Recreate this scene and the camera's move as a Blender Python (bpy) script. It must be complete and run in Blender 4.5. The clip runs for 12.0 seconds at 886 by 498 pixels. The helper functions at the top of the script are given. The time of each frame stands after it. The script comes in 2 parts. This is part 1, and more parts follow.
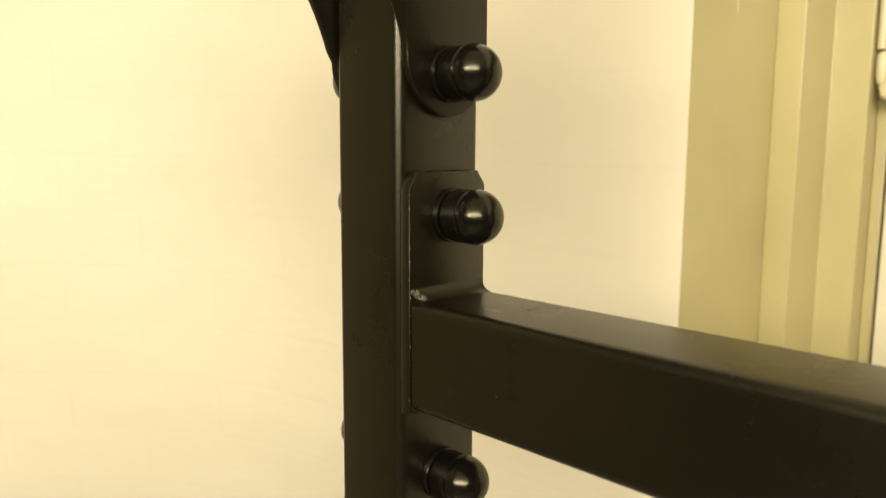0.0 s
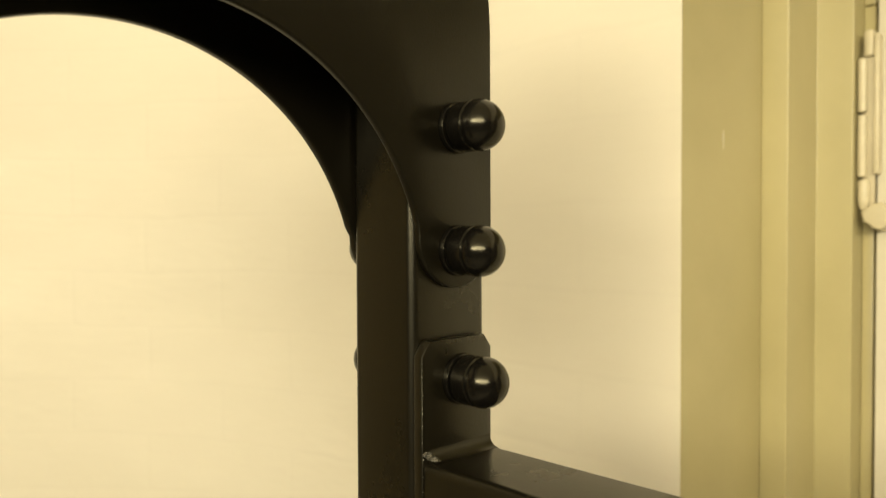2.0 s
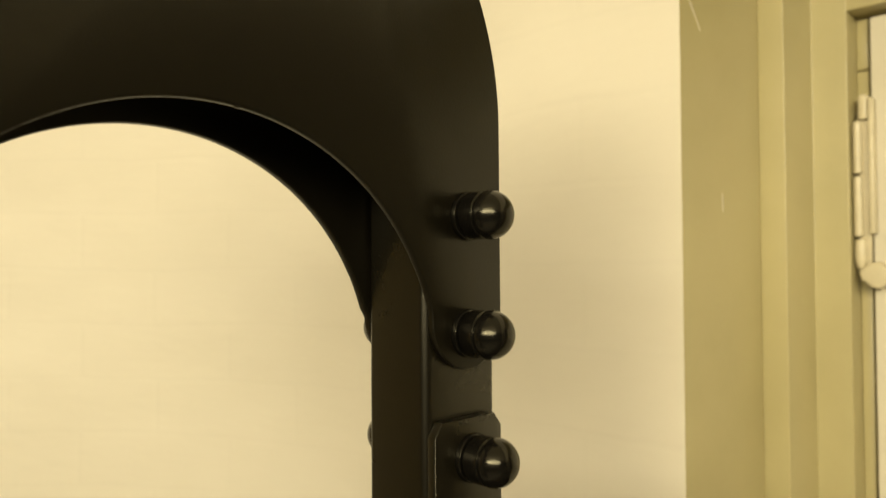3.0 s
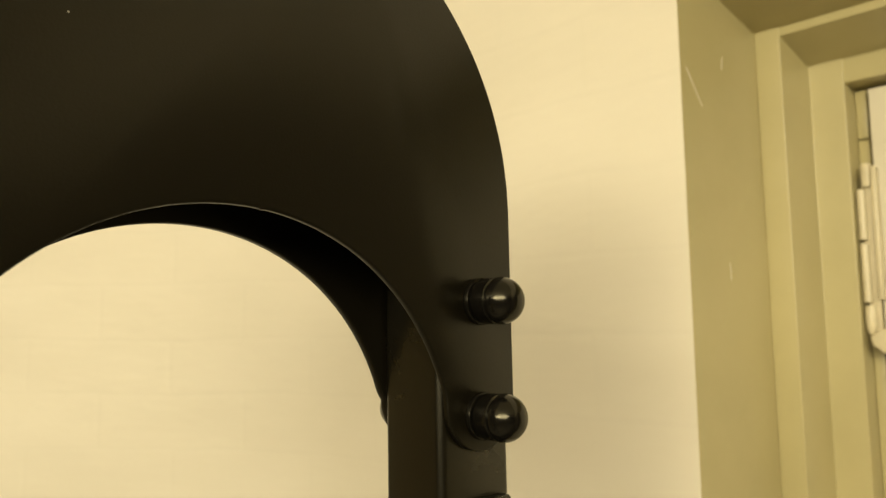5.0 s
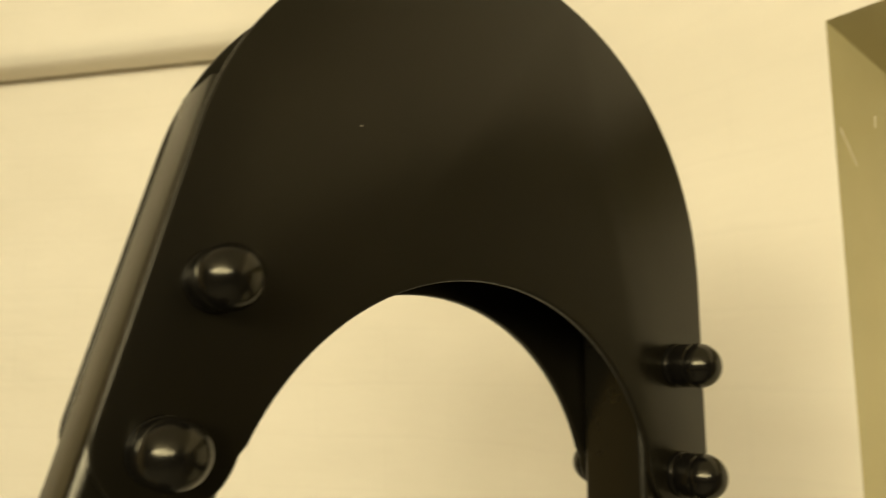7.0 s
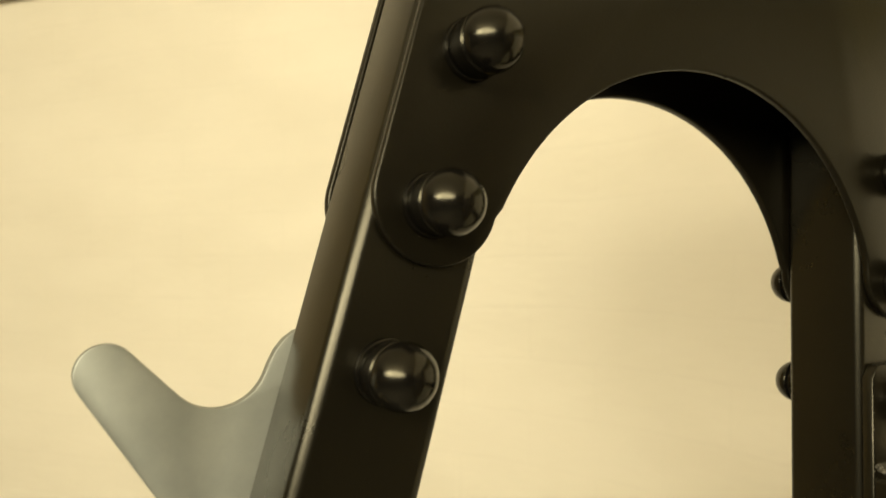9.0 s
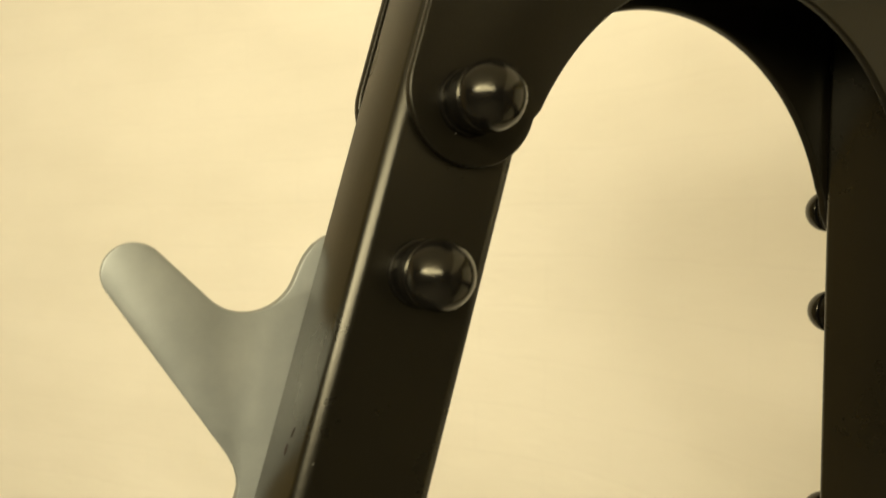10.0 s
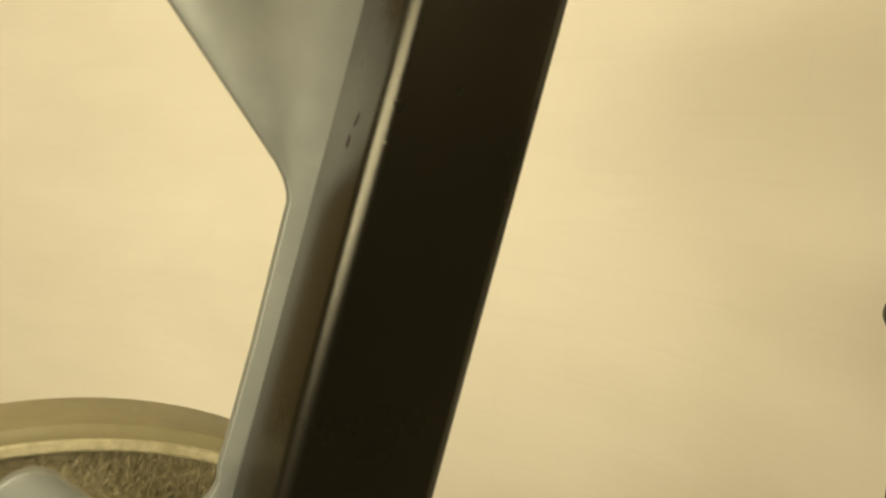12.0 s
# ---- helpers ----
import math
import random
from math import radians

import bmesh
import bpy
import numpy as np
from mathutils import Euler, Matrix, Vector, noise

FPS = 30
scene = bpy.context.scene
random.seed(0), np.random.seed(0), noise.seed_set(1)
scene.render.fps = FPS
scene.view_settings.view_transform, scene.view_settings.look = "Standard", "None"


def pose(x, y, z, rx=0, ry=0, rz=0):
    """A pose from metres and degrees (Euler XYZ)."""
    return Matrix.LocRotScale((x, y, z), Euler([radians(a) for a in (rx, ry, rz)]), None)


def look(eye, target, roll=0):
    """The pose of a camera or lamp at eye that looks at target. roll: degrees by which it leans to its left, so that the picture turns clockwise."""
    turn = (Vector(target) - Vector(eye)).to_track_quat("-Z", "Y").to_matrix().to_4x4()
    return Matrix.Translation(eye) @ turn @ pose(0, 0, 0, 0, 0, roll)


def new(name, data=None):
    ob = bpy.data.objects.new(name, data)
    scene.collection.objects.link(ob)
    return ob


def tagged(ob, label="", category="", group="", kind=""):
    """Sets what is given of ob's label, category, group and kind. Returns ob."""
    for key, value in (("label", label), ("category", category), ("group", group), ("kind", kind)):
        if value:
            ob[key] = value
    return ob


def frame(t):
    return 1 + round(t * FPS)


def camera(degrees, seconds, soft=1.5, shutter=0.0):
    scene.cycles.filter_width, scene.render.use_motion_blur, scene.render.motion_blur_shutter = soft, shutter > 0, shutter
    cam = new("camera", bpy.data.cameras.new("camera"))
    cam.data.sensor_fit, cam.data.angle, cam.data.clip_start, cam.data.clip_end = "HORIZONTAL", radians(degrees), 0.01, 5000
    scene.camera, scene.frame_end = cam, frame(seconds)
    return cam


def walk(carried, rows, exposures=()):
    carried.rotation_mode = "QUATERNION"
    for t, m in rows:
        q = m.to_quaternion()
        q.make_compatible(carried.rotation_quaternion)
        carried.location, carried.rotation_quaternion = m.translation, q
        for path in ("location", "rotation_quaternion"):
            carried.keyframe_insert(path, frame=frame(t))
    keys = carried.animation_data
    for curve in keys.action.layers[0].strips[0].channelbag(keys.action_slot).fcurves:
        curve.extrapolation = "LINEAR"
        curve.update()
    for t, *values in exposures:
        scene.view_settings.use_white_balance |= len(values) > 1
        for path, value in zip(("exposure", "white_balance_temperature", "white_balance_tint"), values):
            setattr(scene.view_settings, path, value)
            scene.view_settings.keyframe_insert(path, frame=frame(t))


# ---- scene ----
cam = camera(60.47, 12.0, soft=1.25, shutter=0.5)
PATH = [
    (0, (-0.2128, -0.2419, 1.6513), (1.1806, 1.1661, 1.3756), 0.32),
    (0.5, (-0.2168, -0.2453, 1.6639), (1.1835, 1.1664, 1.4488), 0.29),
    (1, (-0.2228, -0.2519, 1.6770), (1.1832, 1.1647, 1.5487), -0.00),
    (1.5, (-0.2264, -0.2523, 1.6833), (1.1829, 1.1645, 1.6018), -0.12),
    (2, (-0.2331, -0.2573, 1.6903), (1.1699, 1.1673, 1.6408), -0.23),
    (2.5, (-0.2427, -0.2660, 1.6996), (1.1513, 1.1681, 1.7083), -0.48),
    (3, (-0.2477, -0.2649, 1.7135), (1.1531, 1.1619, 1.7606), -0.35),
    (3.5, (-0.2512, -0.2691, 1.7199), (1.1445, 1.1582, 1.8418), -0.83),
    (5.5, (-0.2618, -0.2762, 1.7282), (1.1058, 1.1679, 1.9383), -1.16),
    (6, (-0.2707, -0.2742, 1.7315), (1.0841, 1.1782, 1.9654), -1.63),
    (6.5, (-0.3010, -0.2735, 1.7392), (0.9960, 1.2225, 2.0215), -0.75),
    (7, (-0.3310, -0.2711, 1.7369), (0.8391, 1.3210, 2.0467), 0.10),
    (7.5, (-0.3429, -0.2639, 1.7194), (0.7032, 1.4190, 1.9909), 0.84),
    (9.5, (-0.3805, -0.2420, 1.6763), (0.5469, 1.5300, 1.6821), 0.61),
    (10, (-0.3797, -0.2352, 1.6636), (0.5343, 1.5433, 1.6252), 0.86),
    (10.5, (-0.3794, -0.2241, 1.6463), (0.5254, 1.5571, 1.5538), 1.08),
    (11, (-0.3789, -0.2151, 1.6285), (0.5196, 1.5656, 1.4804), 1.34),
    (11.5, (-0.3805, -0.2027, 1.6095), (0.5127, 1.5740, 1.3964), 1.71),
    (12, (-0.3825, -0.1918, 1.5906), (0.5049, 1.5775, 1.3041), 1.70),
]
cam.data.dof.use_dof, cam.data.dof.focus_distance, cam.data.dof.aperture_fstop = True, 0.34, 11.0
EXPOSURES = [(0, 0.26, 6030, 10), (1.0, 0.17, 6120, 9), (2.0, 0.01, 6230, 8), (3.5, -0.20, 6390, 8), (5.5, -0.22, 6390, 8),
             (7.5, -0.20, 6330, 8), (9.5, -0.02, 6200, 8), (10.5, -0.07, 6270, 8), (12, -0.14, 6370, 8)]
walk(cam, [(t, look(eye, target, roll)) for t, eye, target, roll in PATH], EXPOSURES)

# ---------------- world and light ----------------
H = 1.62                      # height of the third bolt of the upright above the floor
world = bpy.data.worlds.new("world")
world.use_nodes = True
world.node_tree.nodes["Background"].inputs[0].default_value = (1.0, 0.82, 0.55, 1)
world.node_tree.nodes["Background"].inputs[1].default_value = 0.02
scene.world = world


def area_lamp(name, eye, target, size, size_y, watts, colour):
    data = bpy.data.lights.new(name, "AREA")
    data.shape, data.size, data.size_y, data.energy, data.color = "ELLIPSE", size, size_y, watts, colour
    data.spread = radians(172)            # beam edge trimmed a little by this setting, no shade modelled
    ob = new(name, data)
    ob.matrix_world = look(eye, target)
    return ob


WARM = (1.0, 0.865, 0.575)
area_lamp("room_lamp", (-2.36, -1.55, 2.40), (0.1, 0.3, 1.60), 3.6, 0.85, 129, WARM)
area_lamp("small_room_lamp", (-2.75, -0.82, 2.33), (0.1, 0.3, 1.60), 0.55, 0.55, 9, WARM)


# ---------------- materials ----------------
def nodes_of(name):
    m = bpy.data.materials.new(name)
    m.use_nodes = True
    nt = m.node_tree
    return m, nt, nt.nodes["Principled BSDF"]


def mixed_noise(nt, scale, low, high, detail=6.0, stretch=(1, 1, 1), rough=0.6):
    """Object-space noise mapped to low..high; returns the output socket."""
    co = nt.nodes.new("ShaderNodeTexCoord")
    mp = nt.nodes.new("ShaderNodeMapping")
    mp.inputs["Scale"].default_value = stretch
    nz = nt.nodes.new("ShaderNodeTexNoise")
    nz.inputs["Scale"].default_value = scale
    nz.inputs["Detail"].default_value = detail
    nz.inputs["Roughness"].default_value = rough
    mr = nt.nodes.new("ShaderNodeMapRange")
    mr.inputs[1].default_value, mr.inputs[2].default_value = 0.3, 0.7
    mr.inputs[3].default_value, mr.inputs[4].default_value = low, high
    nt.links.new(co.outputs["Object"], mp.inputs["Vector"])
    nt.links.new(mp.outputs[0], nz.inputs["Vector"])
    nt.links.new(nz.outputs["Fac"], mr.inputs[0])
    return mr.outputs[0]


def ramp_mix(nt, fac, a, b):
    mx = nt.nodes.new("ShaderNodeMix")
    mx.data_type = "RGBA"
    mx.inputs[6].default_value, mx.inputs[7].default_value = (*a, 1), (*b, 1)
    nt.links.new(fac, mx.inputs[0])
    return mx.outputs[2]


def bump(nt, bsdf, height, strength, distance):
    bp = nt.nodes.new("ShaderNodeBump")
    bp.inputs["Strength"].default_value, bp.inputs["Distance"].default_value = strength, distance
    nt.links.new(height, bp.inputs["Height"])
    nt.links.new(bp.outputs[0], bsdf.inputs["Normal"])
    return bp


def powder_coat(name="black_powder_coat", low=0.265, high=0.295, spec=0.48):
    m, nt, b = nodes_of(name)
    tone = mixed_noise(nt, 9, 0, 1)
    nt.links.new(ramp_mix(nt, tone, (0.0040, 0.0033, 0.0019), (0.0060, 0.0050, 0.0028)), b.inputs["Base Color"])
    nt.links.new(mixed_noise(nt, 14, low, high), b.inputs["Roughness"])
    bump(nt, b, mixed_noise(nt, 900, 0, 1, 2), 0.07, 0.0004)
    b.inputs["Specular IOR Level"].default_value = spec
    b.inputs["Specular Tint"].default_value = (1.0, 0.945, 0.76, 1)
    return m


def gloss_black(name, rough, base):
    m, nt, b = nodes_of(name)
    tone = mixed_noise(nt, 120, 0, 1)
    nt.links.new(ramp_mix(nt, tone, base, tuple(c * 1.5 for c in base)), b.inputs["Base Color"])
    nt.links.new(mixed_noise(nt, 90, rough - 0.015, rough + 0.02), b.inputs["Roughness"])
    b.inputs["Specular IOR Level"].default_value = 0.38
    b.inputs["Specular Tint"].default_value = (1.0, 0.93, 0.70, 1)
    bump(nt, b, mixed_noise(nt, 700, 0, 1, 2), 0.03, 0.0002)
    return m


def weld_metal():
    m, nt, b = nodes_of("painted_weld")
    tone = mixed_noise(nt, 420, 0, 1)
    nt.links.new(ramp_mix(nt, tone, (0.018, 0.016, 0.013), (0.16, 0.145, 0.11)), b.inputs["Base Color"])
    b.inputs["Roughness"].default_value = 0.38
    bump(nt, b, mixed_noise(nt, 500, 0, 1, 3), 0.4, 0.001)
    return m


def zinc_plate():
    m, nt, b = nodes_of("zinc_plated_steel")
    cloud = mixed_noise(nt, 45, 0, 1, 8)
    nt.links.new(ramp_mix(nt, cloud, (0.275, 0.288, 0.268), (0.335, 0.346, 0.318)), b.inputs["Base Color"])
    b.inputs["Metallic"].default_value = 0.66
    nt.links.new(mixed_noise(nt, 55, 0.46, 0.58, 8), b.inputs["Roughness"])
    bump(nt, b, mixed_noise(nt, 400, 0, 1, 4, (1, 1, 6)), 0.06, 0.0004)
    return m


def painted_masonry():
    """Thickly painted brickwork: joints nearly filled, faint stains."""
    m, nt, b = nodes_of("cream_painted_brick")
    co = nt.nodes.new("ShaderNodeTexCoord")
    br = nt.nodes.new("ShaderNodeTexBrick")
    br.inputs["Scale"].default_value = 1.0
    br.inputs["Brick Width"].default_value, br.inputs["Row Height"].default_value = 0.235, 0.082
    br.inputs["Mortar Size"].default_value, br.inputs["Mortar Smooth"].default_value = 0.006, 1.0
    for n, c in ((1, 1.0), (2, 0.86), (3, 0.25)):
        br.inputs[n].default_value = (c, c, c, 1)
    # wobble the joints a little
    nz = nt.nodes.new("ShaderNodeTexNoise")
    nz.inputs["Scale"].default_value = 5.0
    mad = nt.nodes.new("ShaderNodeVectorMath")
    mad.operation = "MULTIPLY_ADD"
    mad.inputs[1].default_value = (0.018, 0.018, 0.018)
    nt.links.new(co.outputs["UV"], nz.inputs["Vector"])
    nt.links.new(nz.outputs["Color"], mad.inputs[0])
    nt.links.new(co.outputs["UV"], mad.inputs[2])
    nt.links.new(mad.outputs[0], br.inputs["Vector"])
    stain = mixed_noise(nt, 2.4, 0, 1, 4, (1, 1, 2.4), 0.5)
    grain = mixed_noise(nt, 60, 0, 1, 6)
    col = ramp_mix(nt, stain, (0.72, 0.665, 0.55), (0.785, 0.73, 0.615))
    mul = nt.nodes.new("ShaderNodeMix")
    mul.data_type, mul.blend_type = "RGBA", "MULTIPLY"
    mul.inputs[0].default_value = 0.014
    nt.links.new(col, mul.inputs[6])
    nt.links.new(br.outputs["Color"], mul.inputs[7])
    nt.links.new(mul.outputs[2], b.inputs["Base Color"])
    b.inputs["Roughness"].default_value = 0.62
    b.inputs["Specular IOR Level"].default_value = 0.3
    add = nt.nodes.new("ShaderNodeMath")
    add.operation = "MULTIPLY_ADD"
    add.inputs[1].default_value = 0.25
    nt.links.new(grain, add.inputs[0])
    nt.links.new(br.outputs["Color"], add.inputs[2])
    # slow swell of the thick paint over the courses
    swell = nt.nodes.new("ShaderNodeMath")
    swell.operation = "MULTIPLY_ADD"
    swell.inputs[1].default_value = 6.0
    nt.links.new(mixed_noise(nt, 4.5, 0, 1, 3, (1, 1, 2.6)), swell.inputs[0])
    nt.links.new(add.outputs[0], swell.inputs[2])
    bump(nt, b, swell.outputs[0], 0.16, 0.0015)
    return m


def plain_paint(name, a, c, rough, scale=8, relief=0.05, wear=0.07):
    m, nt, b = nodes_of(name)
    tone = mixed_noise(nt, scale, 0, 1, 8)
    nt.links.new(ramp_mix(nt, tone, a, c), b.inputs["Base Color"])
    nt.links.new(mixed_noise(nt, scale * 3, rough - wear, rough + wear), b.inputs["Roughness"])
    bump(nt, b, mixed_noise(nt, scale * 30, 0, 1, 4), relief, 0.001)
    return m


def hammertone():
    m, nt, b = nodes_of("hammertone_grey_iron")
    speck = mixed_noise(nt, 330, 0, 1, 5, (1, 1, 0.6))
    nt.links.new(ramp_mix(nt, speck, (0.125, 0.104, 0.052), (0.29, 0.247, 0.138)), b.inputs["Base Color"])
    b.inputs["Roughness"].default_value, b.inputs["Metallic"].default_value = 0.45, 0.3
    bump(nt, b, speck, 0.5, 0.0015)
    return m


COAT = powder_coat()
PLATE_COAT = powder_coat("black_powder_coat_sheet", 0.285, 0.315, 0.27)
CAP = gloss_black("black_plastic_cap", 0.17, (0.0036, 0.0032, 0.0026))
WELD = weld_metal()
ZINC = zinc_plate()
WALL = painted_masonry()
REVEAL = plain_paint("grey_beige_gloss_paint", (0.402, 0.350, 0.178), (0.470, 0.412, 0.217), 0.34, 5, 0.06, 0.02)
DOOR = plain_paint("cream_door_paint", (0.66, 0.61, 0.49), (0.72, 0.67, 0.55), 0.4, 5)
HINGE = plain_paint("cream_hinge_paint", (0.55, 0.485, 0.33), (0.64, 0.57, 0.40), 0.38, 60)
# unseen closing walls, coloured dark so the black steel mirrors little light
DIM_WALL = plain_paint("dark_unseen_wall", (0.070, 0.060, 0.036), (0.095, 0.081, 0.048), 0.7, 5)
# unseen end wall, tone chosen for the brown reflection on the leg front
TAN_WALL = plain_paint("tan_unseen_wall", (0.215, 0.165, 0.070), (0.26, 0.20, 0.088), 0.7, 5)
CEIL = plain_paint("ceiling_paint", (0.70, 0.66, 0.56), (0.76, 0.72, 0.62), 0.7, 4)
FLOOR = plain_paint("grey_concrete_floor", (0.17, 0.165, 0.15), (0.24, 0.23, 0.21), 0.6, 6, 0.2)
IRON = hammertone()
RIM = plain_paint("grey_iron_rim", (0.215, 0.186, 0.098), (0.27, 0.235, 0.125), 0.42, 60, 0.2)
LIP = plain_paint("worn_iron_lip", (0.34, 0.30, 0.17), (0.58, 0.52, 0.33), 0.36, 200, 0.4)
DUST = plain_paint("dust_grain", (0.45, 0.42, 0.34), (0.6, 0.56, 0.46), 0.8, 900)
SCUFF = plain_paint("dark_scuff", (0.02, 0.012, 0.009), (0.035, 0.022, 0.016), 0.8, 900)


# ---------------- builders ----------------
def mesh_of(name, bm, material):
    bmesh.ops.recalc_face_normals(bm, faces=bm.faces)
    me = bpy.data.meshes.new(name)
    bm.to_mesh(me)
    bm.free()
    me.materials.append(material)
    return me


def smooth_by_angle(me, degrees=35):
    me.polygons.foreach_set("use_smooth", [True] * len(me.polygons))
    me.set_sharp_from_angle(angle=radians(degrees))


def part(name, bm, material, parent=None, label=""):
    me = mesh_of(name, bm, material)
    smooth_by_angle(me)
    ob = new(name, me)
    if parent:
        ob.parent = parent
    if label:
        ob["label"] = label
    return ob


def prism(outline, lift, bevel=0.0, segments=2):
    """A closed outline of 3D points, swept by the vector lift."""
    bm = bmesh.new()
    lift = Vector(lift)
    low = [bm.verts.new(Vector(p)) for p in outline]
    high = [bm.verts.new(Vector(p) + lift) for p in outline]
    n = len(low)
    caps = [bm.faces.new(low), bm.faces.new(high)]
    for i in range(n):
        bm.faces.new((low[i], low[(i + 1) % n], high[(i + 1) % n], high[i]))
    bmesh.ops.recalc_face_normals(bm, faces=bm.faces)
    if bevel:
        rim = {e for f in caps for e in f.edges}
        bmesh.ops.bevel(bm, geom=list(rim), offset=bevel, segments=segments, profile=0.5, affect="EDGES")
    return bm


def rounded_rect(w, d, r, seg=6):
    pts = []
    for cx, cy, a0 in ((w - r, r, -90), (w - r, d - r, 0), (r, d - r, 90), (r, r, 180)):
        for k in range(seg + 1):
            a = radians(a0 + 90 * k / seg)
            pts.append((cx + r * math.cos(a), cy + r * math.sin(a)))
    return pts


def arc(cx, cz, r, a0, a1, n):
    return [(cx + r * math.cos(radians(a0 + (a1 - a0) * k / n)), cz + r * math.sin(radians(a0 + (a1 - a0) * k / n))) for k in range(n + 1)]


def lathe(profile, segments=40):
    """Turns (radius, height) pairs round the z axis."""
    bm = bmesh.new()
    rings = []
    for r, z in profile:
        if r < 1e-6:
            rings.append([bm.verts.new((0, 0, z))])
        else:
            rings.append([bm.verts.new((r * math.cos(2 * math.pi * k / segments), r * math.sin(2 * math.pi * k / segments), z)) for k in range(segments)])
    for a, b in zip(rings, rings[1:]):
        for k in range(segments):
            q = [a[k % len(a)], a[(k + 1) % len(a)], b[(k + 1) % len(b)], b[k % len(b)]]
            q = list(dict.fromkeys(q))
            if len(q) > 2:
                bm.faces.new(q)
    return bm


def box(x0, x1, y0, y1, z0, z1, bevel=0.0):
    bm = prism([(x0, y0, z0), (x1, y0, z0), (x1, y1, z0), (x0, y1, z0)], (0, 0, z1 - z0))
    if bevel:
        bmesh.ops.bevel(bm, geom=list(bm.edges), offset=bevel, segments=2, profile=0.5, affect="EDGES")
    return bm


# ---------------- the room ----------------
def uv_box(ob, along):
    """Lays the brick pattern: u along the wall's direction, v up."""
    me = ob.data
    layer = me.uv_layers.new(name="UVMap")
    d = Vector(along)
    for loop in me.loops:
        co = me.vertices[loop.vertex_index].co
        layer.data[loop.index].uv = (co.dot(d), co.z)


CEILING = 2.85
XW, YJ, ZS = 0.380, 0.0692, 0.4510 + H       # wall face, jamb edge, soffit edge
JX, JY, JZ = 0.5242, 0.0604, 0.4090 + H      # where the recess meets the door frame
CX, CY = XW, 0.688                          # corner where the wall turns
TURN = radians(40)
DX, DY = -math.sin(TURN), math.cos(TURN)    # the slanting wall runs this way


def structure(name, bm, mat, label, category="wall"):
    ob = part(name, bm, mat)
    return tagged(ob, label, category, kind="structure")


BEND = 0.60                                 # radius of the soft turn between the two walls
T0 = BEND * math.tan(TURN / 2)
bend = [(XW - BEND + BEND * math.cos(radians(40 * k / 24)), CY - T0 + BEND * math.sin(radians(40 * k / 24))) for k in range(25)]
L = 1.60                                    # length of the slanting wall
EX, EY = CX + DX * L, CY + DY * L
face_run = [(XW, YJ)] + bend + [(EX, EY)]
back_run = [(EX + 0.2, EY), (0.62, CY + 0.1), (0.62, JY), (JX, JY)]
w = structure("wall_east", prism([(x, y, 0) for x, y in face_run + back_run], (0, 0, CEILING)), WALL,
              "cream painted brick wall turning softly behind the rack")


def brick_run(ob):
    """Pattern length measured along the face, round the bend."""
    me, total, stops = ob.data, 0.0, []
    for p, q in zip(face_run, face_run[1:]):
        stops.append((Vector(p), total))
        total += (Vector(q) - Vector(p)).length
    stops.append((Vector(face_run[-1]), total))
    layer = me.uv_layers.new(name="UVMap")
    for loop in me.loops:
        co = me.vertices[loop.vertex_index].co
        near = min(stops, key=lambda st: (st[0] - co.xy).length)
        layer.data[loop.index].uv = (near[1], co.z)


def paint_faces(ob, material, test):
    ob.data.materials.append(material)
    for f in ob.data.polygons:
        if test(f.normal):
            f.material_index = 1


brick_run(w)
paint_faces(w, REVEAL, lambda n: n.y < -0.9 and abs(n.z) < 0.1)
w = structure("wall_east_lintel", prism([(XW, -0.86, ZS), (XW, -0.86, CEILING), (0.62, -0.86, CEILING), (0.62, -0.86, JZ), (JX, -0.86, JZ)], (0, 0.86 + YJ, 0)), WALL,
              "cream painted brick wall over the door")
uv_box(w, (0, 1, 0))
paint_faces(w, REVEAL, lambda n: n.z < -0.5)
# unseen wall: dark below 2.02 m, cream above, to set the gusset's reflection
w = structure("wall_east_far", box(XW, 0.62, -6.5, -0.86, 0, 2.02), DIM_WALL, "unseen lower wall past the door, kept dark for reflections")
uv_box(w, (0, 1, 0))
w = structure("wall_east_far_upper", box(XW, 0.62, -6.5, -0.86, 2.02, CEILING), WALL, "cream painted upper wall past the door")
uv_box(w, (0, 1, 0))
w = structure("wall_west", box(-4.6, -4.4, -6.7, EY + 0.2, 0, CEILING), DIM_WALL, "plain unseen wall, kept dark to dim reflections")
uv_box(w, (0, 1, 0))
w = structure("wall_south", box(-4.4, 0.62, -6.7, -6.5, 0, CEILING), DIM_WALL, "plain unseen wall, kept dark to dim reflections")
uv_box(w, (1, 0, 0))
w = structure("wall_northwest", box(-4.4, EX, EY, EY + 0.2, 0, CEILING), TAN_WALL, "plain unseen wall, toned tan for the leg reflections")
uv_box(w, (1, 0, 0))
structure("floor", box(-4.6, 1.2, -6.7, EY + 0.2, -0.1, 0), FLOOR, "plain grey concrete floor", "floor")
structure("ceiling", box(-4.6, 1.2, -6.7, EY + 0.2, CEILING, CEILING + 0.1), CEIL, "cream painted ceiling", "ceiling")
# shallow downstand beam along the slanting wall
zb = 2.275
SX, SY = CX + DX * T0, CY + DY * T0
bm = prism([(x - DY * off, y + DX * off, zb) for x, y, off in ((SX, SY, 0.085), (EX, EY, 0.085), (EX, EY, -0.01), (SX, SY, -0.01))], (0, 0, CEILING - zb), 0.036, 5)
w = structure("wall_beam", bm, WALL, "cream painted beam along the top of the wall", "beam")
uv_box(w, (DX, DY, 0))


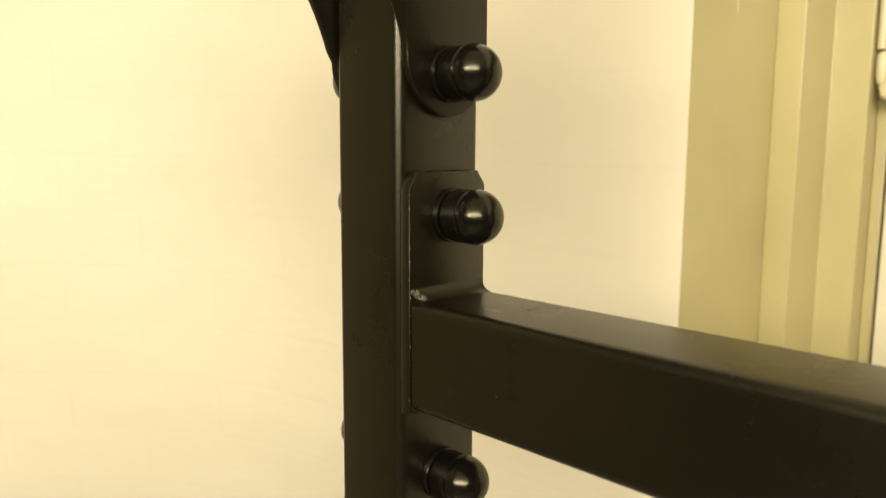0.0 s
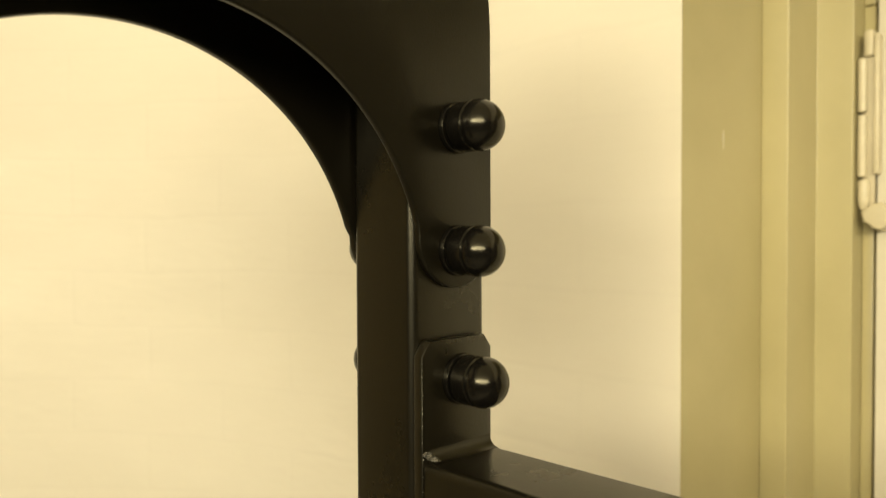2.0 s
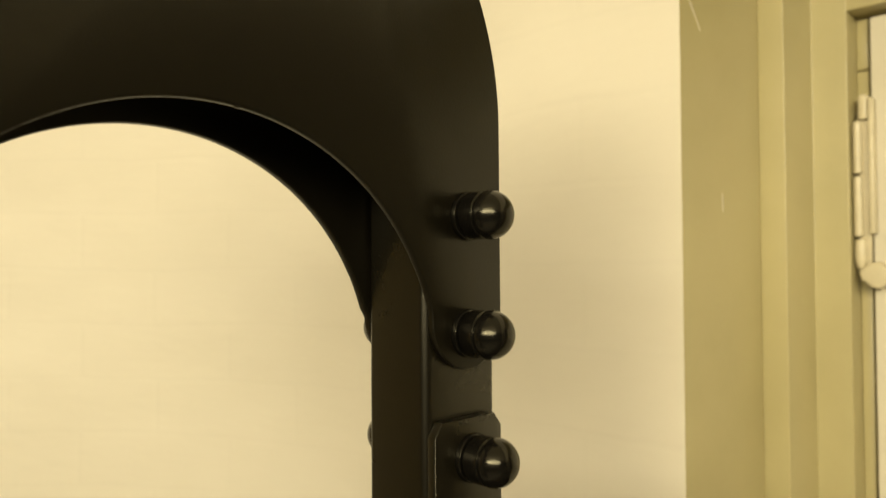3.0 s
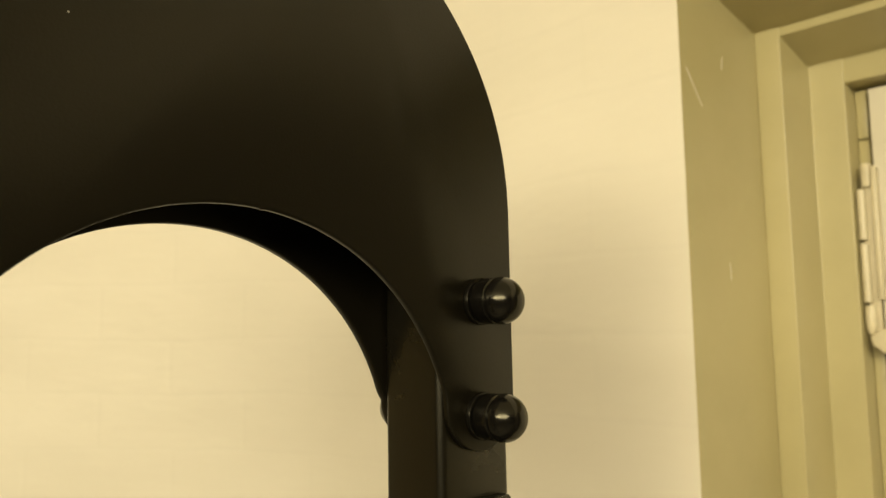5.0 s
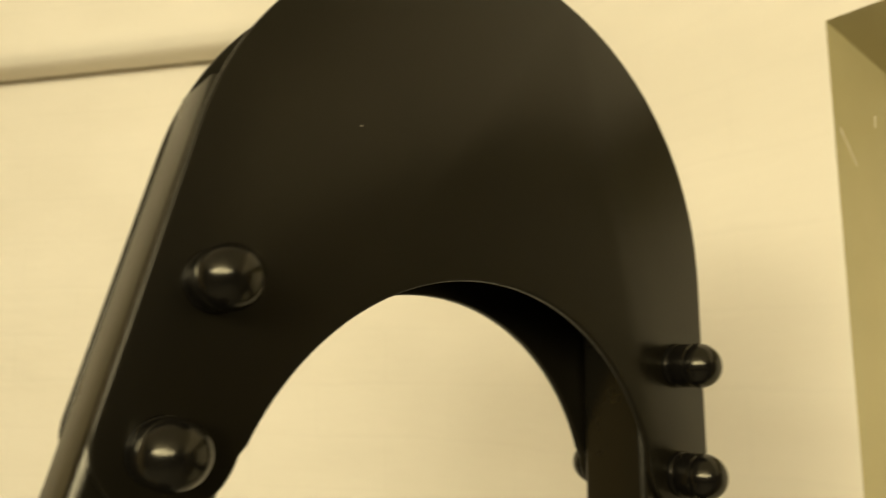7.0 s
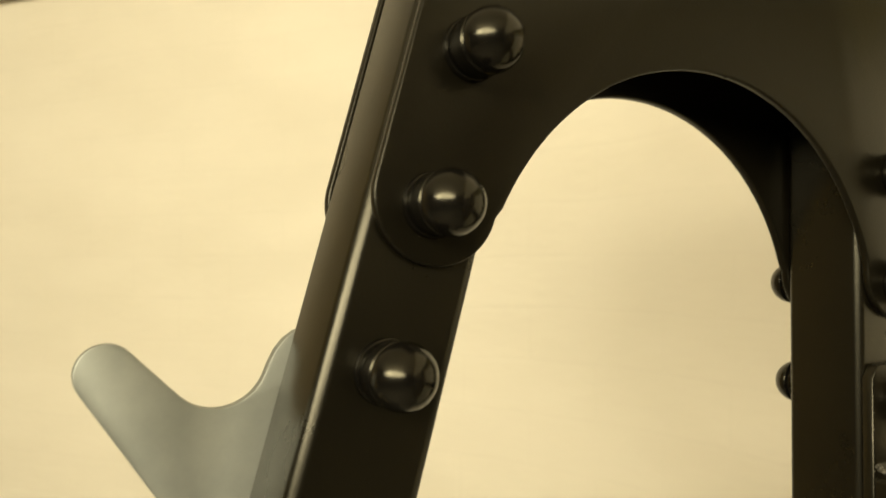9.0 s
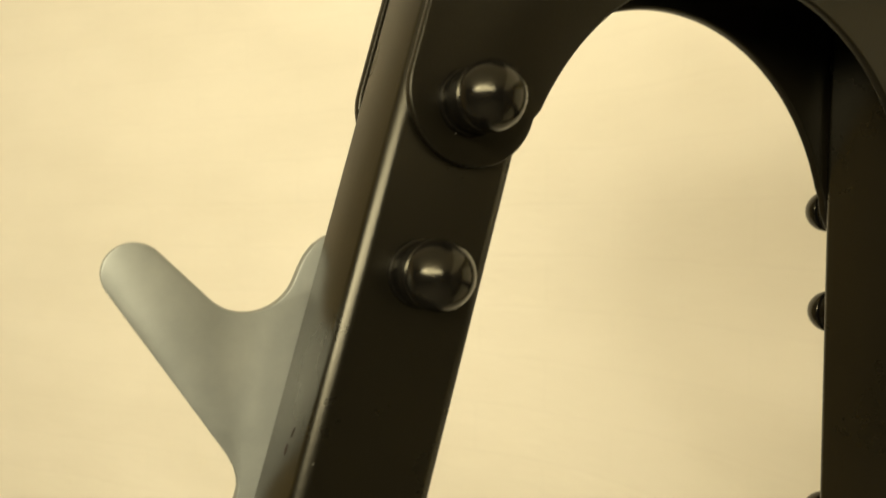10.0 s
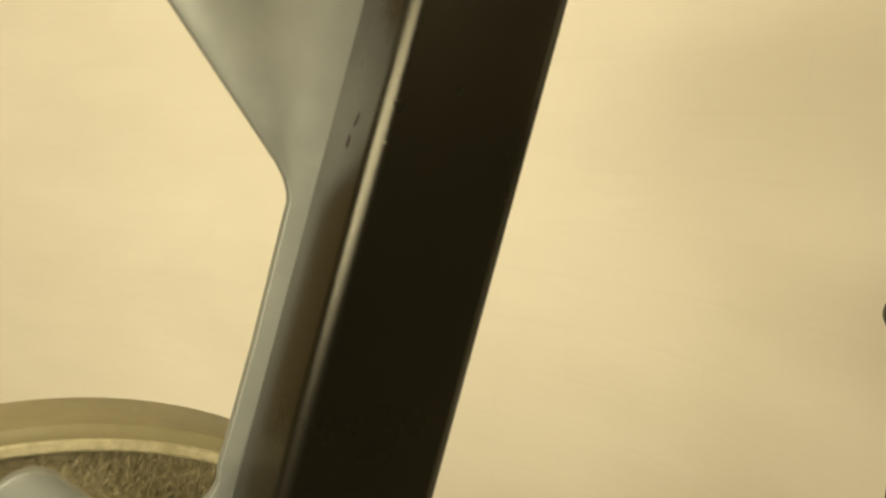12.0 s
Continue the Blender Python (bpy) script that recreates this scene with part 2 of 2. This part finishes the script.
# ---------------- the door in its recess ----------------
def softened(outline, r, seg=3):
    """The closed 2D outline with its corners rounded by about r."""
    pts, n = [], len(outline)
    for i in range(n):
        p, q, o = Vector(outline[i]), Vector(outline[i - 1]), Vector(outline[(i + 1) % n])
        a, c = p + (q - p).normalized() * r, p + (o - p).normalized() * r
        for k in range(seg + 1):
            f = k / seg
            pts.append((1 - f) ** 2 * a + 2 * f * (1 - f) * p + f * f * c)
    return pts


def build_door():
    door = tagged(new("door_1"), "closed cream door in a grey-beige stepped metal frame", "door", kind="structure")
    inner, stop, leaf = 0.5984, 0.628, 0.618          # faces of the inner step, the stop strip and the leaf
    step, rebate = 0.0343, -0.0008
    jamb = softened([(JX, JY), (JX, step), (inner, step), (inner, rebate), (0.68, rebate), (0.68, JY)], 0.0012)
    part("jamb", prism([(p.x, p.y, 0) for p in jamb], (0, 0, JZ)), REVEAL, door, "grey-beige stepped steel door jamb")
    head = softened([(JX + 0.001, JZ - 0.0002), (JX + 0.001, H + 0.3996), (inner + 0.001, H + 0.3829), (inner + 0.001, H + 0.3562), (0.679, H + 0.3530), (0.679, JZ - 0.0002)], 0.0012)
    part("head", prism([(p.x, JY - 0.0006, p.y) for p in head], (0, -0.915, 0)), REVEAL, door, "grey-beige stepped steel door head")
    part("far_jamb", box(JX, 0.66, -0.862, -0.82, 0, JZ - 0.002), REVEAL, door)
    part("door_leaf", box(leaf, leaf + 0.044, -0.815, -0.0172, 0.006, H + 0.3495, 0.0015), DOOR, door, "flat cream painted door leaf")
    part("door_back", box(0.684, 0.72, -0.86, JY, 0, JZ), REVEAL, door)
    for z0, z1 in ((0.01, H + 0.2972), (H + 0.2988, H + 0.3522)):
        part("stop_strip", box(stop, 0.660, -0.0122, rebate - 0.0004, z0, z1, 0.001), REVEAL, door, "thin beige strip in the frame rebate")
    # long hinge: two leaves, knuckles one above the other, a pin block on top
    hinge = part("hinge", box(0.6105, 0.6176, -0.0168, -0.0062, H + 0.0864, H + 0.2674, 0.0008), HINGE, door, "cream painted long door hinge")
    part("outer_leaf", box(0.6050, 0.6178, -0.0222, -0.0170, H + 0.1244, H + 0.2639, 0.0018), HINGE, hinge)
    for z0, z1, r in ((0.1870, 0.2409, 0.0044), (0.1218, 0.1842, 0.0044)):
        kn = lathe([(0, z0), (r - 0.0012, z0), (r, z0 + 0.0014), (r, z1 - 0.0014), (r - 0.0012, z1), (0, z1)], 18)
        bmesh.ops.translate(kn, verts=kn.verts, vec=(0.6062, -0.0070, H))
        part("knuckle", kn, HINGE, hinge)
    kn = lathe([(0, 0.0889), (0.0030, 0.0889), (0.0046, 0.0919), (0.0056, 0.0994), (0.0056, 0.1149), (0.0045, 0.1190), (0, 0.1190)], 18)
    bmesh.ops.translate(kn, verts=kn.verts, vec=(0.6068, -0.0086, H))
    part("knuckle", kn, HINGE, hinge, "rounded lowest hinge knuckle thick with paint")
    part("pin_block", box(0.6040, 0.6150, -0.0165, -0.0090, H + 0.2424, H + 0.2682, 0.0018), HINGE, hinge)
    # short lever under the hinge
    arm = [(-0.0085, 0.0888), (-0.0125, 0.0915), (-0.0180, 0.0960), (-0.0260, 0.0975), (-0.0345, 0.0919), (-0.0385, 0.0850), (-0.0350, 0.0745), (-0.0270, 0.0700), (-0.0200, 0.0715), (-0.0150, 0.0762), (-0.0105, 0.0790)]
    part("lever", prism([(0.5965, y, z + H - 0.0016) for y, z in arm], (0.019, 0, 0), 0.0028, 3), HINGE, hinge, "cream painted catch under the hinge")
    return door


build_door()


# ---------------- the rack ----------------
LEAN = radians(15.1)
LX = -0.300                   # front edge of the leaning leg at the height H
SA, CA = math.sin(LEAN), math.cos(LEAN)
DEPTH = 0.0433                # depth of both tubes
SHEET = 0.004                 # gusset thickness


def leg_at(u, s, y=0.0):
    """A point u across the leaning leg from its front edge and s up along it."""
    return Vector((LX + u * CA + s * SA, y, H - u * SA + s * CA))


def tube(section, start, axis_x, axis_y, run):
    return prism([Vector(start) + a * Vector(axis_x) + b * Vector(axis_y) for a, b in section], run, 0.0)


rack = tagged(new("weight_rack"), "black powder-coated steel squat rack with domed bolt caps", "gym rack")

upright = part("upright", tube(rounded_rect(0.05, DEPTH, 0.0042), (0, 0, 0.0), (1, 0, 0), (0, 1, 0), (0, 0, H + 0.20)), COAT, rack)
s_floor = -(H - 0.0) / CA - 0.05 * SA / CA
leg_run = Vector((SA, 0, CA))
bm = tube(rounded_rect(0.0498, DEPTH, 0.0052), leg_at(0, s_floor), (CA, 0, -SA), (0, 1, 0), leg_run * (0.236 - s_floor))
bmesh.ops.bisect_plane(bm, geom=bm.verts[:] + bm.edges[:] + bm.faces[:], plane_co=(0, 0, 0.0), plane_no=(0, 0, 1), clear_inner=True)
part("leaning_leg", bm, COAT, rack)


def gusset_outline(r_in):
    pts = [(0.0503, 0.0673), (0.0501, 0.1665)]
    pts += arc(-0.1, 0.1665, 0.15, 0, 164.9, 72)[1:]
    c = leg_at(0.0252, 0.1025)
    cx, cz = c.x, c.z - H
    lean = math.degrees(LEAN)
    pts += arc(cx, cz, 0.0254, 180 - lean, 360 - lean, 30)
    a_in = math.degrees(math.atan2(cz - 0.0254 * SA - 0.0355, cx + 0.0254 * CA + 0.1135))
    a_out = math.degrees(math.atan2(0.0680 - 0.0355, 0.1135 + 0.0012))
    pts += arc(-0.1135, 0.0355, r_in, a_in, a_out, 64)[1:-1]
    pts += arc(0.0260, 0.0673, 0.0246, 180, 360, 30)[:-1]
    return pts


for y0, r_in in ((-SHEET, 0.1205), (DEPTH, 0.1178)):
    gap = 0.0002 if y0 > 0 else -0.0002
    bm = prism([(x, y0 + gap, z + H) for x, z in gusset_outline(r_in)], (0, SHEET if y0 < 0 else 0.005, 0), 0.0011, 3)
    part("gusset_plate", bm, PLATE_COAT, rack, "flat black steel gusset with an arched cut-out")


def cross_bar():
    """Square tube that leaves the upright towards the other side, welded to a bolted foot plate."""
    foot = 0.0062
    bar = part("cross_bar", tube(rounded_rect(0.0468, 0.0483, 0.0042), (0.0016, -foot, H - 0.0847), (1, 0, 0), (0, 0, 1), (0, -1.15, 0)), COAT, rack)
    out = [(0.0006, -0.0862), (0.0006, 0.0125), (0.0055, 0.0193), (0.0425, 0.0193), (0.0474, 0.0130), (0.0474, -0.0862)]
    part("foot_plate", prism([(x, -foot, z + H) for x, z in out], (0, foot - 0.0002, 0), 0.0008), COAT, bar, "black bolted foot plate with clipped corners")
    rng = random.Random(4)
    # concave fillet weld along the top of the bar
    q = 0.0058
    prof = [(0.0, -0.0006), (0.0, q)] + [(q - q * math.cos(radians(t)), q - q * math.sin(radians(t))) for t in range(10, 90, 10)] + [(q, -0.0002), (q, -0.0006)]
    part("weld_fillet", prism([(0.0040, -foot - d, H - 0.0364 + z) for d, z in prof], (0.0422, 0, 0), 0.0), COAT, bar, "smooth painted fillet weld")
    # irregular flecks along the left seam
    bm = bmesh.new()
    for k in range(13):
        m = Matrix.Translation((0.0007 + rng.uniform(-0.0003, 0.0003), -foot + rng.uniform(-0.0003, 0.0003), H + 0.010 - 0.0074 * k + rng.uniform(-0.0015, 0.0015))) @ Matrix.Diagonal((0.0003, 0.0003, rng.uniform(0.0002, 0.0009), 1))
        bmesh.ops.create_icosphere(bm, subdivisions=1, radius=1.0, matrix=m)
    part("worn_edge", bm, WELD, bar, "worn bright flecks along the plate edge")
    bm = bmesh.new()
    for k in range(22):
        f = k / 21
        m = Matrix.Translation((0.0005 + 0.0085 * f, -foot - 0.0012 - rng.uniform(0, 0.0012), H - 0.0312 - 0.0052 * f + rng.uniform(-0.0007, 0.0007))) @ Matrix.Diagonal((rng.uniform(0.0007, 0.0013), 0.0011, rng.uniform(0.0007, 0.0016), 1))
        bmesh.ops.create_icosphere(bm, subdivisions=2, radius=1.0, matrix=m)
    part("weld_spot", bm, WELD, bar, "bare scuffed weld corner")


cross_bar()


def bolt_cap(place, side, tall=0.0152):
    """A domed cap nut over its washer skirt; side -1 faces the near side, +1 the far side."""
    r = 0.0117
    prof = [(0, 0), (0.0118, 0), (0.0121, 0.0006), (0.0121, 0.0026), (0.0118, 0.0032), (0.0110, 0.0034)]
    base = lathe(prof, 40)
    body = [(0.0105, 0.0032), (0.0105, 0.0040), (r - 0.0003, 0.0046), (r, 0.0052), (r, tall - 0.0022), (r - 0.0012, tall - 0.0014), (r - 0.0012, tall - 0.0009)]
    dome = r + 0.0003
    body += [(dome - 0.0003, tall - 0.0003), (dome, tall + 0.0002)]
    body += [(dome * math.cos(radians(a)), tall + dome * math.sin(radians(a))) for a in range(6, 90, 6)] + [(0, tall + dome)]
    turn = Matrix.Translation(place) @ Matrix.Rotation(radians(90 if side < 0 else -90), 4, "X")
    cap = part("bolt_cap", lathe(body, 40), CAP, rack, "glossy black domed plastic bolt cap")
    cap.matrix_basis = turn
    part("cap_washer", base, CAP, cap)


for z, lift in ((0.1185, SHEET), (0.0606, SHEET), (0.0, 0.0062), (-0.1212, 0.0)):
    bolt_cap((0.0250, -lift - 0.0002, H + z), -1)
for z, lift in ((0.1185, 0.005), (0.0606, 0.005), (0.0020, 0.0), (-0.1165, 0.0)):
    bolt_cap((0.0250, DEPTH + lift + 0.0002, H + z), 1, 0.0105 if lift else 0.0125)
for s, lift in ((0.1592, SHEET), (0.0987, SHEET), (0.0375, 0.0)):
    bolt_cap(leg_at(0.0232, s, -lift - 0.0002), -1)
for s, lift in ((0.1592, SHEET), (0.0987, SHEET)):
    bolt_cap(leg_at(0.0232, s, DEPTH + lift + 0.0012), 1, 0.0130)


def bar_holder():
    """Zinc plate on the far side of the leg, with two upturned hook arms."""
    def arm(ds, du):
        pts = [(-0.0052, -0.0535), (-0.0062, -0.0505), (-0.0085, -0.0465), (-0.0119, -0.0428)]
        pts += [(u + du, s) for u, s in arc(-0.0602, 0.0133, 0.0108, 229, 62, 20)]
        pts += [(u + du * 0.3, s) for u, s in arc(-0.0245, 0.0277, 0.0191, 242, 352, 22)]
        pts += [(-0.0050, 0.0300), (-0.0040, 0.0350), (-0.0018, 0.0400), (0.0015, 0.0440), (0.0060, 0.0470), (0.0110, 0.0480)]
        return [(u, s + ds) for u, s in pts]
    out = [(-0.0040, -0.340), (-0.0043, -0.240)] + arm(-0.1710, 0.0048)[:-5] + [(-0.0046, -0.128), (-0.0044, -0.100)] + arm(0.0, 0.0) + [(0.035, 0.048), (0.044, 0.040), (0.044, -0.340)]
    holder = part("bar_holder", prism([leg_at(u, s, DEPTH + 0.0003) for u, s in out], (0, 0.005, 0), 0.0009), ZINC)
    return tagged(holder, "dull zinc-plated steel bar holder with upturned hooks on the rack leg", "bar holder")


bar_holder()

# storage peg under the holder, on the far side of the leg
PX, PZ, PY = -0.3994, H - 0.2987, 0.0886
peg = lathe([(0, 0), (0.030, 0), (0.030, 0.006), (0.0165, 0.007), (0.0165, 0.175), (0.0145, 0.178), (0, 0.178)], 36)
peg_ob = part("storage_peg", peg, COAT, rack, "short black storage peg for plates")
peg_ob.matrix_basis = Matrix.Translation((PX, DEPTH + 0.0058, PZ + 0.0088)) @ Matrix.Rotation(radians(-90), 4, "X")


# ---------------- the weight plate on its peg ----------------
def weight_plate():
    plate = tagged(new("weight_plate"), "grey cast-iron weight plate with raised rim hanging on a peg", "weight plate")
    plate.matrix_basis = Matrix.Translation((PX, PY, PZ)) @ Matrix.Rotation(radians(-90), 4, "X")
    R, D = 0.1693, 0.0314                      # radius and thickness
    i = R - 0.0098                             # inner side of the rim
    rim = [(i, 0.0094), (i + 0.0004, 0.0024), (i + 0.0016, 0.0005), (i + 0.0031, 0.0), (R - 0.0027, 0.0), (R - 0.0008, 0.0008), (R, 0.0031), (R, D - 0.0031), (R - 0.0031, D), (i + 0.0031, D), (i + 0.0004, D - 0.0031), (i, 0.022), (i, 0.0094)]
    part("rim", lathe(rim, 160), RIM, plate, "smooth grey raised rim")
    lip = [(i - 0.0003, 0.0108), (i - 0.0007, 0.0024), (i - 0.0004, -0.0003), (i + 0.0005, -0.0010), (i + 0.0034, -0.0010), (i + 0.0041, -0.0001), (i + 0.0012, 0.0001), (i - 0.0001, 0.0016), (i - 0.0001, 0.0108)]
    part("lip", lathe(lip, 160), LIP, plate, "worn bright inner lip")
    part("disc", lathe([(0.0265, 0.008), (0.054, 0.008), (0.059, 0.0111), (i + 0.0001, 0.0111), (i + 0.0001, 0.0204), (0.054, 0.021), (0.0265, 0.022), (0.0265, 0.008)], 160), IRON, plate, "speckled hammertone iron face")
    part("hub", lathe([(0.0255, -0.001), (0.042, -0.001), (0.046, 0.0016), (0.048, 0.0078), (0.0266, 0.0078), (0.0255, -0.001)], 60), RIM, plate)
    return plate


weight_plate()


# ---------------- small marks ----------------
def grain(name, place, size, mat, label):
    bm = bmesh.new()
    bmesh.ops.create_icosphere(bm, subdivisions=1, radius=1.0, matrix=Matrix.Translation(place) @ Matrix.Diagonal((*size, 1)))
    ob = part(name, bm, mat, rack, label)
    return ob


grain("dust_speck", (-0.1771, -SHEET - 0.0004, H + 0.217), (0.0004, 0.0002, 0.0004), DUST, "pale grain of dust")
grain("dust_speck", (-0.2566, -SHEET - 0.0004, H + 0.0787), (0.0006, 0.0004, 0.0006), DUST, "pale grain of dust")
for x, y, z in ((0.0016, -0.030, -0.070), (0.0016, -0.055, -0.066)):
    grain("dust_speck", (x, y, H + z), (0.00012, 0.0002, 0.00018), DUST, "pale grain of dust")
for u, s in ((0.0035, -0.031),):
    p = leg_at(u, s, -0.0001)
    grain("dust_speck", p, (0.0003, 0.0002, 0.0002), DUST, "pale grain of dust")

# small burrs on the cut edge of the arch
grain("edge_burr", (-0.1000, -SHEET * 0.6, H + 0.1553), (0.0022, 0.0016, 0.0006), PLATE_COAT, "small burr on the cut edge")
grain("edge_burr", (-0.1040, DEPTH + 0.003, H + 0.1531), (0.0018, 0.0012, 0.0004), PLATE_COAT, "small burr on the cut edge")

# short dark scuff on the front of the leg
c = leg_at(-0.0001, -0.032, 0.0192)
bm = bmesh.new()
bmesh.ops.create_icosphere(bm, subdivisions=2, radius=1.0, matrix=Matrix.Translation(c) @ Matrix.Rotation(LEAN, 4, "Y") @ Matrix.Diagonal((0.0003, 0.0008, 0.0021, 1)))
part("scuff", bm, SCUFF, rack, "short dark scuff in the paint")
c = leg_at(-0.0001, -0.0255, 0.0168)
bm = bmesh.new()
bmesh.ops.create_icosphere(bm, subdivisions=2, radius=1.0, matrix=Matrix.Translation(c) @ Matrix.Rotation(LEAN, 4, "Y") @ Matrix.Rotation(radians(24), 4, "X") @ Matrix.Diagonal((0.00025, 0.0003, 0.0024, 1)))
part("scuff", bm, SCUFF, rack, "thin dark scratch in the paint")


# pale scratches in the paint of the recess
def scratch(u0, z0, u1, z1, wide):
    d = Vector((JX - XW, JY - YJ, 0)).normalized()
    n = Vector((d.y, -d.x, 0))
    o = Vector((XW, YJ, H))
    a, b = o + d * u0 + Vector((0, 0, z0)), o + d * u1 + Vector((0, 0, z1))
    side = Vector((0, 0, 1)).cross(n).normalized() * wide
    bm = prism([a - side, a + side, b + side * 0.4, b - side * 0.4], n * 0.0006)
    ob = part("scratch", bm, DOOR, w_recess)
    return ob


w_recess = bpy.data.objects["wall_east"]
scratch(0.0100, 0.3448, 0.0345, 0.3112, 0.0006)
scratch(0.0760, 0.3689, 0.0742, 0.3555, 0.0002)
scratch(0.0700, 0.1620, 0.0710, 0.1450, 0.0002)
